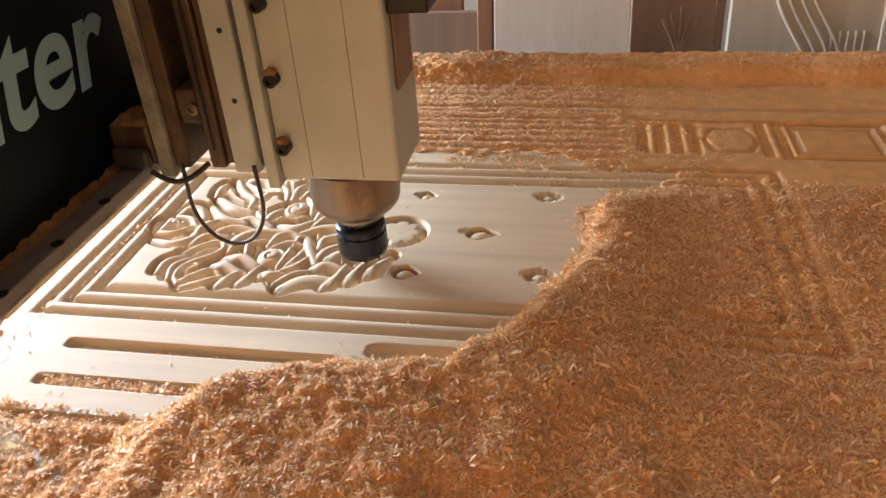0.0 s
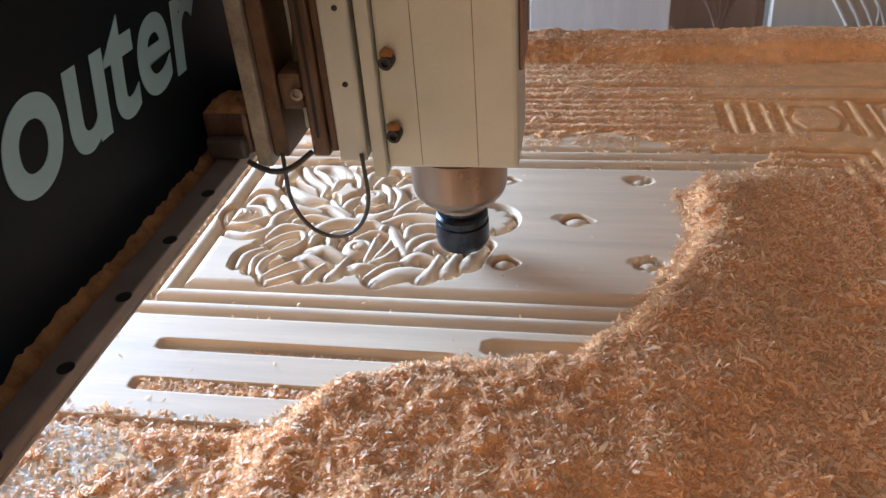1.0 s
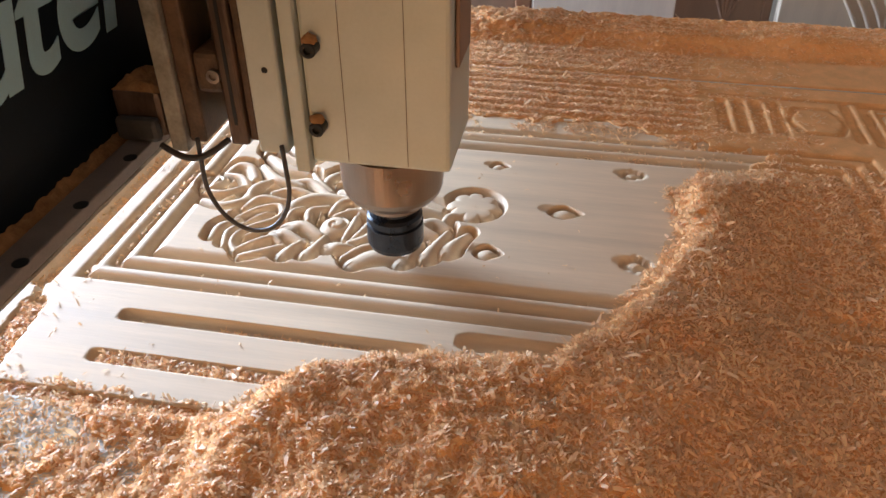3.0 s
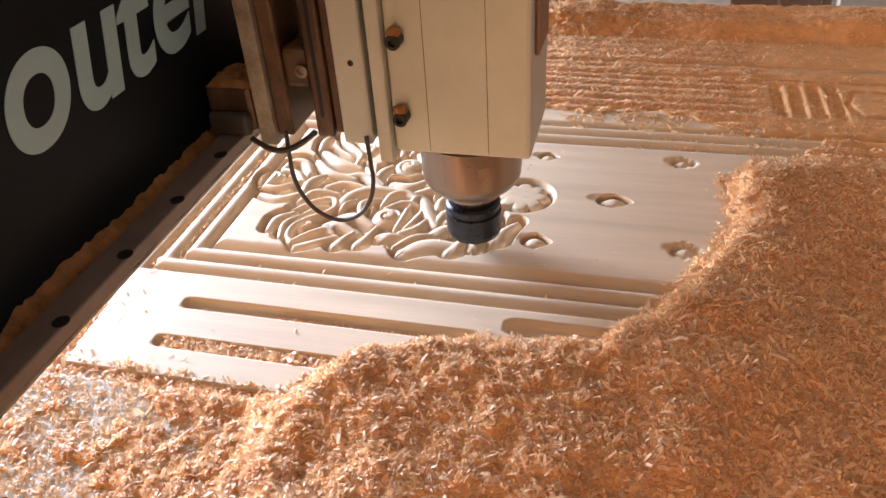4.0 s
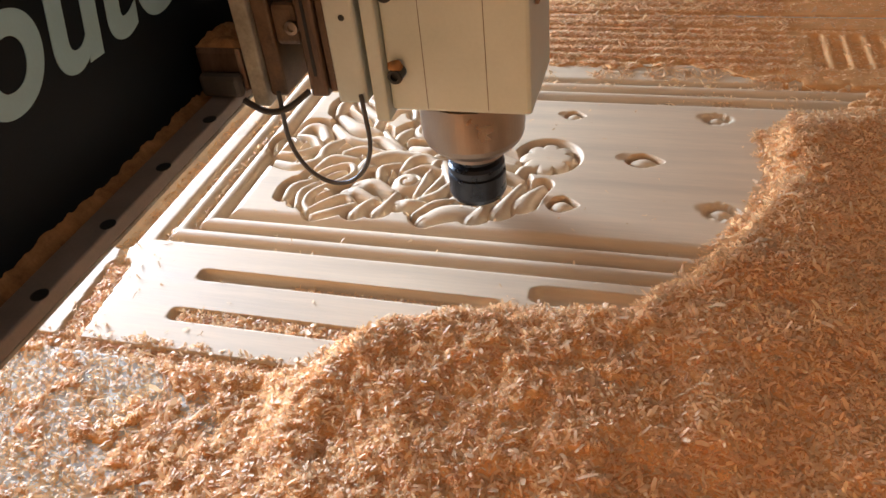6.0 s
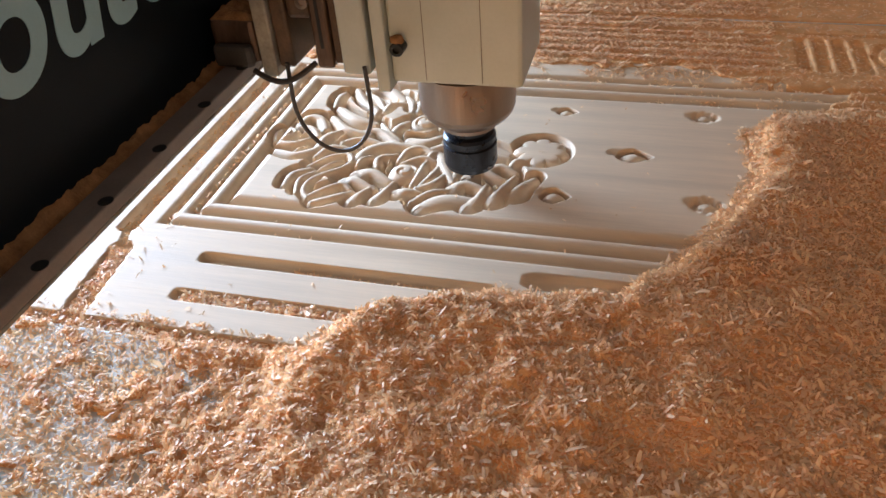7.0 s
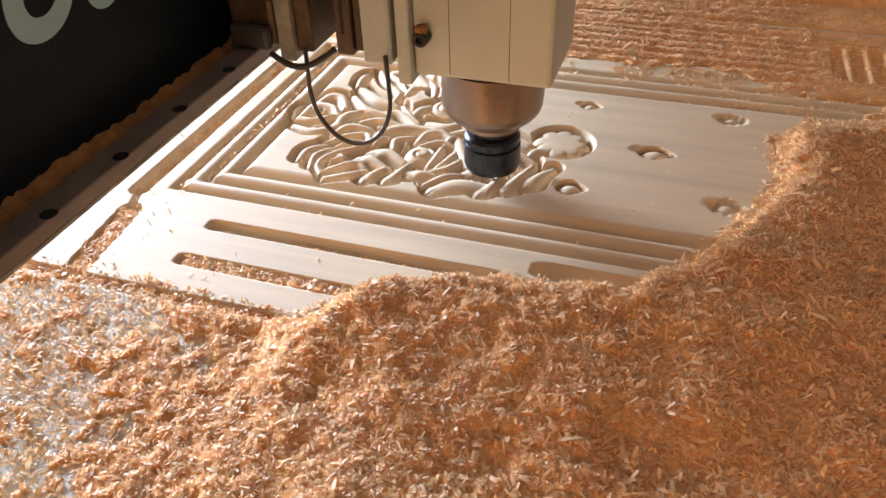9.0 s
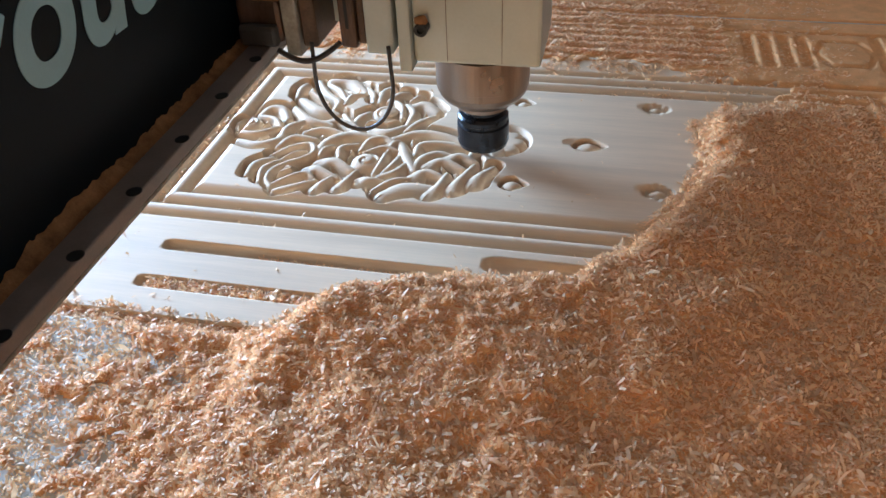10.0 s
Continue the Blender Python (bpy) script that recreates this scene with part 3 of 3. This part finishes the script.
    cover = cover * np.where(Y > 1.22, 0.62 + 0.5 * (0.5 + 0.5 * np.sin(Y * 2 * np.pi / 0.0235 + 2 * wave(X, Y, 8, 20))), 1.0)
    cover = cover * np.where((X > 0.16) & (Y > 0.70), 0.75, 1.0)
    cover = cover * np.where((X > 0.12) & (Y > 1.10) & (Y < 1.49), 0.33, 1.0)
    ok = rng.rand(n) < cover[iy, ix]
    px, py, ix, iy = px[ok], py[ok], ix[ok], iy[ok]
    ground = np.where(bare, TOP + base, Z)[iy, ix]
    m = len(px)
    length, width = rng.gamma(4.0, 0.00085, m) + 0.0014, rng.uniform(0.0009, 0.0025, m)
    big = rng.rand(m) < np.where((px > -0.1) & (py < 1.12), 0.13, 0.06)
    length, width = np.where(big, length * 1.7, length), np.where(big, width * 1.6, width)
    curl, az = rng.uniform(-0.9, 1.6, m), np.where(py > 1.21, rng.normal(0, 0.6, m), rng.uniform(0, 2 * np.pi, m))
    pitch, roll = rng.normal(0, 0.30, m), rng.normal(0, 0.36, m)
    co = np.zeros((m, 6, 3))
    for k, s in enumerate((-0.5, 0.0, 0.5)):
        up = curl * length * (0.25 - s * s) * -1
        for j, w in enumerate((-0.5, 0.5)):
            lx, ly = s * length, w * width * (1 - 0.35 * abs(s) * 2)
            lz = up + lx * np.sin(pitch) + ly * np.sin(roll)
            co[:, 2 * k + j, 0] = px + lx * np.cos(az) - ly * np.sin(az)
            co[:, 2 * k + j, 1] = py + lx * np.sin(az) + ly * np.cos(az)
            co[:, 2 * k + j, 2] = ground + lz + 0.0007 + 0.25 * length * np.abs(np.sin(pitch))
    i = np.arange(m)[:, None] * 6
    q = np.concatenate([i + [0, 1, 3, 2], i + [2, 3, 5, 4]])
    me = quads("wood_chips", co.reshape(-1, 3), q)
    me.materials.append(CHIP)
    tagged(new("wood_chips", me), "loose curled wood chips strewn over the sawdust heap", "wood chips", kind="stuff")


build_dust()

# ---- the machine: gantry and router head ----
# seconds, x and y of the cutter over the plan
CUTTER = [
    (0.0, -0.183, 0.921), (0.5, -0.174, 0.934), (1.0, -0.178, 0.919), (1.5, -0.189, 0.992), (2.0, -0.210, 0.960), (3.5, -0.225, 0.869),
    (4.0, -0.194, 0.889), (4.5, -0.164, 0.902), (5.0, -0.169, 0.894), (5.5, -0.195, 0.888), (7.0, -0.226, 0.929), (7.5, -0.212, 0.964),
    (8.0, -0.193, 0.997), (8.5, -0.151, 0.955), (9.0, -0.214, 0.898), (9.5, -0.241, 0.885), (10.0, -0.172, 0.958),
]
RAIL_Z = 1.0


def build_gantry():
    """The bridge across the bed: black sign panel, ledge with a linear rail, and its side posts. Origin at the cutter's x."""
    g = thing("gantry", "router gantry with a black sign panel and dusty linear rail", "gantry")
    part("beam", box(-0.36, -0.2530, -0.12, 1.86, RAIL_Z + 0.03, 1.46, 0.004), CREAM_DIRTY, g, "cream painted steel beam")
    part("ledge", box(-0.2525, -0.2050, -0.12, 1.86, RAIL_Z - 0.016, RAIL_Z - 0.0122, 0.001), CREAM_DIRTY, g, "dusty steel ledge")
    part("sign_panel", box(-0.2525, -0.2475, -0.10, 1.80, RAIL_Z - 0.0118, 1.44, 0.001), BLACK_PANEL, g, "black sign panel with grey lettering")
    bm = box(-0.2290, -0.2045, -0.10, 1.80, RAIL_Z - 0.012, RAIL_Z, 0.0015)
    part("linear_rail", bm, RAIL_STEEL, g, "steel linear rail with counterbored bolt holes")
    for k in range(-7, 16):
        part("bolt_hole", lathe([(0.0062, 0.0), (0.0062, 0.0005), (0.0050, 0.0007)], 16), BLACK_METAL, g).location = (-0.2085, 0.547 + 0.0783 * k, RAIL_Z)
    # dust heaped against the panel's foot
    ys, us = np.arange(-0.08, 1.78, 0.0022), np.linspace(0, 1, 9)
    U, Y = np.meshgrid(us, ys)
    big = np.maximum(0, wave(Y * 0 + 1, Y, 9, 15) - 0.25) * (0.40 + 1.1 * step(0.66, 0.50, Y))
    hgt = 0.002 + 0.013 * big * (0.55 + 0.9 * wave(U * 0.02, Y, 95, 22))
    rough = (wave(U * 0.03, Y, 240, 23) - 0.5) * 0.0035 + (wave(U * 0.03, Y, 110, 24) - 0.5) * 0.004
    Xd = -0.2473 + U * (0.0110 + 0.009 * wave(Y * 0, Y, 18, 17) * (0.4 + big * 2))
    Zd = RAIL_Z - 0.0118 + 0.006 * (1 - U) + hgt * (1 - U) ** 0.9 + rough * (1 - U) ** 0.4 * step(0.0, 0.2, U + 0.2)
    Zd = np.maximum(Zd, RAIL_Z - 0.0118)
    nx = len(us)
    co = np.stack([Xd, Y, Zd], -1).reshape(-1, 3)
    i = np.arange(nx * len(ys)).reshape(len(ys), nx)
    me = quads("dust_drift", co, np.stack([i[:-1, :-1], i[:-1, 1:], i[1:, 1:], i[1:, :-1]], -1).reshape(-1, 4))
    me.materials.append(SHADED_DUST)
    d = new("dust_drift", me)
    d.parent = g
    tagged(d, "brown sawdust caught at the foot of the panel", kind="stuff")
    for y0 in (-0.22, 1.78):
        part("side_post", box(-0.36, -0.20, y0, y0 + 0.10, 0.705, 1.46, 0.006), CREAM_DIRTY, g, "cream steel side post")
    # lettering, one slanted mesh a letter: its middle along the panel
    for ch, y in zip("router", (0.578, 0.640, 0.711, 0.764, 0.821, 0.884)):
        cu = bpy.data.curves.new("letter", "FONT")
        cu.body, cu.size, cu.extrude, cu.offset = ch, 0.130, 0.0004, 0.0028
        tmp = bpy.data.objects.new("letter", cu)
        scene.collection.objects.link(tmp)
        me = bpy.data.meshes.new_from_object(tmp.evaluated_get(bpy.context.evaluated_depsgraph_get()))
        bpy.data.objects.remove(tmp)
        me.materials.clear()
        me.materials.append(LETTER)
        xs = [v.co.x for v in me.vertices]
        for v in me.vertices:
            v.co.x += 0.28 * (v.co.y - 0.025) - (min(xs) + max(xs)) / 2
        ob = new("letter", me)
        ob.parent = g
        ob.matrix_basis = pose(-0.2469, y, 1.0885, 90, 0, 90)
        tagged(ob, "grey-green sign letter")
    return g


def build_head():
    """The carriage with its Z slide, spindle, nut and cutter. Origin on the cutter's axis at floor level."""
    h = thing("router_head", "cream router head with a spindle, dark collet nut and cutter", "router head")
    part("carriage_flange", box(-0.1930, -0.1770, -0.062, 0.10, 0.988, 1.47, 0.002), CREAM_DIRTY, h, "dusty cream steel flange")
    part("screw_cover", box(-0.1765, -0.1600, -0.056, 0.06, 0.996, 1.47, 0.003), GREASE, h, "greasy brown screw cover")
    part("slide_plate", box(-0.1765, -0.1070, 0.000, 0.11, 1.002, 1.47, 0.001), CREAM, h, "cream slide plate in the shade")
    sr = part("slide_rail", box(-0.1340, -0.1165, -0.060, -0.0005, 0.999, 1.47, 0.003), RUSTY, h, "brown oily slide rail")
    part("rail_slot", box(-0.1270, -0.1240, -0.0608, -0.0602, 1.02, 1.47), BLACK_METAL, sr)
    part("slide_rail", box(-0.1160, -0.1080, -0.056, -0.0005, 1.003, 1.47, 0.002), GREASE, h, "greasy dark rail")
    bb = part("bearing_block", box(-0.1590, -0.1350, -0.056, -0.0005, 1.046, 1.084, 0.005), GREASE, h, "greasy brown bearing block")
    part("eye_bolt", lathe([(0.0062, 0), (0.0062, 0.004), (0.0032, 0.0042), (0.0032, 0.001)], 18), STEEL, bb).matrix_basis = pose(-0.1400, -0.0562, 1.064, 90, 0, 0)
    part("side_cheek", box(-0.1070, -0.0790, -0.062, 0.09, 0.995, 1.47, 0.003), CREAM, h, "cream side plate")
    for z in (1.075, 1.145):
        part("oil_hole", lathe([(0.0028, 0.0), (0.0028, 0.0004), (0.0018, 0.0006)], 14), BLACK_METAL, h).matrix_basis = pose(-0.0905, -0.0621, z, 90, 0, 0)
    part("backing_plate", box(-0.0785, -0.0755, -0.045, 0.09, 1.006, 1.47, 0.001), CREAM_DIRTY, h, "dusty cream plate")
    part("mount_plate", box(-0.0750, -0.0620, -0.058, 0.07, 0.976, 1.47, 0.0015), CREAM, h, "narrow cream mounting plate")
    for y in (-0.062, 0.060):
        rb = part("rail_block", box(-0.2420, -0.1935, y, y + 0.056, RAIL_Z + 0.0008, RAIL_Z + 0.046, 0.006), RUSTY, h, "brown rail block")
        part("wiper", box(-0.2380, -0.1960, y - 0.012, y - 0.0003, RAIL_Z + 0.0008, RAIL_Z + 0.024, 0.005), RUBBER, rb, "black rubber wiper")
    sag = [(-0.200 + 0.068 * q, -0.066 - 0.006 * math.sin(math.pi * q), 0.996 + 0.012 * q - 0.013 * math.sin(math.pi * q)) for q in np.linspace(0, 1, 84)]
    part("ribbed_cable", tube(sag, 0.0032, 10, 0.28), RUBBER, h, "black ribbed cable under the flange", True)
    # sawdust lodged above the rail block
    n = 26
    U, V = np.meshgrid(np.linspace(0, 1, n), np.linspace(0, 1, n))
    bulge = (np.sin(np.pi * U) * np.sin(np.pi * V)) ** 0.5
    co = np.stack([-0.2405 + 0.046 * U, -0.060 + 0.052 * V, RAIL_Z + 0.0448 + bulge * (0.004 * (1 - U) * (0.15 + V) + 0.007 * wave(U, V, 7, 31) + 0.006 * wave(U, V, 17, 32))], -1).reshape(-1, 3)
    i = np.arange(n * n).reshape(n, n)
    me = quads("lodged_sawdust", co, np.stack([i[:-1, :-1], i[:-1, 1:], i[1:, 1:], i[1:, :-1]], -1).reshape(-1, 4))
    me.materials.append(SHADED_DUST)
    ob = new("lodged_sawdust", me)
    ob.parent = h
    tagged(ob, "brown sawdust lodged above the rail block", kind="stuff")
    hs = part("spindle_housing", box(-0.0615, 0.0665, -0.050, 0.055, 0.983, 1.47, 0.004), CREAM, h, "cream boxed spindle housing")
    for x in (-0.027, 0.028):
        part("seam", box(x - 0.00025, x + 0.00025, -0.0503, -0.0495, 0.987, 1.46), GREASE, hs)
    for z in (1.023, 1.095, 1.167):
        sc = part("screw", lathe([(0.0068, 0), (0.0068, 0.013), (0.0060, 0.0142), (0.0034, 0.0142), (0.0034, 0.010)], 16), BLACK_METAL, hs, "black socket screw with dust on it")
        sc.matrix_basis = pose(-0.0500, -0.0505, z, 90, 0, 0)
        bm = bmesh.new()
        bmesh.ops.create_icosphere(bm, subdivisions=2, radius=1.0)
        for v in bm.verts:
            k = 1 + 0.25 * math.sin(5 * v.co.x + 3 * z * 100) * math.cos(4 * v.co.y)
            v.co = Vector((-0.0500 + 0.0068 * v.co.x * k, -0.0575 + 0.0068 * v.co.y, z + 0.0066 + 0.0060 * max(v.co.z, -0.3) * k))
        part("dust_cap", bm, SHADED_DUST, hs, "pinch of sawdust on the screw", True)
    part("terminal_cover", box(0.0668, 0.0705, -0.030, 0.030, 1.075, 1.150, 0.001), BROWN_BOARD, hs, "brown cover plate")
    part("terminal_box", box(0.0668, 0.1060, -0.040, 0.03, 1.152, 1.19, 0.002), BLACK_METAL, hs, "black terminal box")
    part("spindle_nose", lathe([(0.0505, 0.9825), (0.0505, 0.9480), (0.0497, 0.9475), (0.0497, 0.9400), (0.0478, 0.9345), (0.0435, 0.9290), (0.0370, 0.9240), (0.0300, 0.9220), (0.0300, 0.9160)], 72), NOSE, h, "turned steel spindle nose")
    part("collet_nut", lathe([(0.022, 0.9155), (0.022, 0.9080), (0.0262, 0.906), (0.0285, 0.903), (0.0285, 0.898), (0.0270, 0.897), (0.0270, 0.8945), (0.0292, 0.8935), (0.0292, 0.872), (0.0272, 0.8665), (0.012, 0.8660)], 48), NUT_STEEL, h, "dark blued collet nut")
    part("cutter", lathe([(0.003, 0.8658), (0.003, 0.852), (0.0012, 0.8405)], 14), STEEL, h, "slim tapered steel cutter")
    loop = []
    for a in np.linspace(-2.3, 2.3, 60):
        c = max(-1.5708, min(1.5708, a))
        loop.append((-0.123 + 0.0415 * math.sin(c) - 0.002 * (a - c), -0.066, 0.966 - 0.056 * math.cos(c) + 0.055 * abs(a - c)))
    part("cable_loop", tube(loop, 0.0022), RUBBER, h, "thin dark cable hanging in a loop", True)
    hose = [(-0.146 + 0.006 * math.sin(s * 3), -0.030 + 0.012 * math.sin(s * 2.2), 1.086 + 0.15 * s) for s in np.linspace(0, 2.4, 220)]
    part("corrugated_hose", tube(hose, 0.0048, 10, 0.25), RUBBER, h, "grey corrugated hose", True)
    return h


gantry = build_gantry()
head = build_head()

# ---- workshop: floor, walls, ceiling, stored boards ----
tagged(mesh_ob("floor", box(-3.2, 3.2, -2.8, 3.9, -0.1, 0.0), CONCRETE), "dusty concrete workshop floor", "floor", kind="structure")
tagged(mesh_ob("ceiling", box(-3.2, 3.2, -2.8, 3.9, 3.0, 3.1), PLASTER), "plain workshop ceiling", "ceiling", kind="structure")
tagged(mesh_ob("wall_north", box(-3.2, 3.2, 3.7, 3.9, 0, 3.0), PLASTER), "plain plastered back wall", "wall", kind="structure")
tagged(mesh_ob("wall_east", box(3.0, 3.2, -2.8, 3.7, 0, 3.0), PLASTER), "plain plastered wall", "wall", kind="structure")
bm = box(-3.2, -3.0, -2.8, 1.45, 0, 3.0)
box(-3.2, -3.0, 3.45, 3.7, 0, 3.0, bm=bm)
box(-3.2, -3.0, 1.45, 3.45, 2.35, 3.0, bm=bm)
box(-3.2, -3.0, 1.45, 3.45, 0, 0.92, bm=bm)
tagged(mesh_ob("wall_west", bm, PLASTER), "plastered wall with a wide unglazed window", "wall", kind="structure")
# unseen wall; its opening is made up to make room for the fill lamp
bm = box(-3.0, -2.2, -2.8, -2.6, 0, 3.0)
box(0.8, 3.0, -2.8, -2.6, 0, 3.0, bm=bm)
box(-2.2, 0.8, -2.8, -2.6, 2.8, 3.0, bm=bm)
tagged(mesh_ob("wall_south", bm, PLASTER), "plastered wall with a wide opening", "wall", kind="structure")


def leaning_board(name, x0, x1, y_foot, height, thick, lean, mat, label):
    """A board standing on the floor and leaning back."""
    b = thing(name, label, "board", (0, y_foot, 0))
    b.matrix_basis = pose(0, y_foot, 0, -lean, 0, 0)
    part("panel", box(x0, x1, 0, thick, 0.004, height, 0.003), mat, b)
    return b


leaning_board("leaning_board", -0.182, 0.162, 2.08, 1.5, 0.03, 7, PINK_BOARD, "pale pinkish plank leaning behind the machine")
leaf_door = leaning_board("leaning_door", 0.166, 0.396, 2.14, 1.9, 0.035, 7, BROWN_BOARD, "brown door panel with a carved leaf, leaning behind the machine")
pale_door = leaning_board("leaning_door", 0.400, 1.3, 2.08, 1.9, 0.035, 7, PALE_DOOR, "pale door with carved mouldings, leaning behind the machine")
leaning_board("leaning_board", -0.226, -0.186, 2.08, 1.4, 0.03, 7, RED_BOARD, "narrow reddish plank leaning behind the machine")
leaning_board("leaning_board", -0.46, -0.230, 2.12, 0.79, 0.03, 7, BROWN_BOARD, "short grey-brown board leaning behind the machine")
leaning_board("leaning_board", -1.0, -0.28, 2.18, 1.5, 0.03, 7, RED_BOARD, "orange-brown board leaning behind the machine")
# carved mouldings of the pale door, and the leaf of the brown one
for k in range(4):
    arc = [(0.50 + 0.022 * k + 0.10 * math.sin(a) ** 2, -0.0005, 0.86 + 0.012 * k - 0.24 * a / 1.57) for a in np.linspace(0, 1.57, 24)]
    part("moulding", tube(arc, 0.0052), PALE_DOOR, pale_door)
for k in range(5):
    part("flute", tube([(0.640 + 0.018 * k, -0.0005, 0.46), (0.640 + 0.018 * k, -0.0005, 0.745)], 0.0045), PALE_DOOR, pale_door)
part("fielded_panel", box(0.745, 0.865, -0.008, -0.0002, 0.52, 0.82, 0.004), PALE_DOOR, pale_door)
for k, lean in enumerate((-0.9, -0.45, 0.0, 0.45, 0.9)):
    stem = [(0.290 + 0.042 * math.sin(lean) * s + 0.014 * lean * s * s, -0.0005, 0.66 + 0.13 * s * (1 - 0.25 * abs(lean))) for s in np.linspace(0, 1, 12)]
    part("leaf_rib", tube(stem, 0.0045), BROWN_BOARD, leaf_door)
part("edge_bead", tube([(0.375, -0.0005, 0.2), (0.375, -0.0005, 1.0)], 0.003), BROWN_BOARD, leaf_door)
tagged(mesh_ob("prop_rail", box(-1.6, 1.6, 2.36, 2.43, 1.15, 1.25, 0.004), BROWN_BOARD), "timber rail that the boards lean on", "rail")
for px in (-1.5, 1.5):
    tagged(mesh_ob("prop_post", box(px - 0.04, px + 0.04, 2.36, 2.43, 0, 1.15, 0.004), BROWN_BOARD), "timber post under the rail", "post")


def motions():
    play = {9.0: -0.004, 9.5: -0.013}   # slack of the bridge against the head
    walk(gantry, [(t, pose(x + play.get(t, 0.0), 0, 0)) for t, x, y in CUTTER])
    walk(head, [(t, pose(x + 0.003, y, 0)) for t, x, y in CUTTER])


motions()
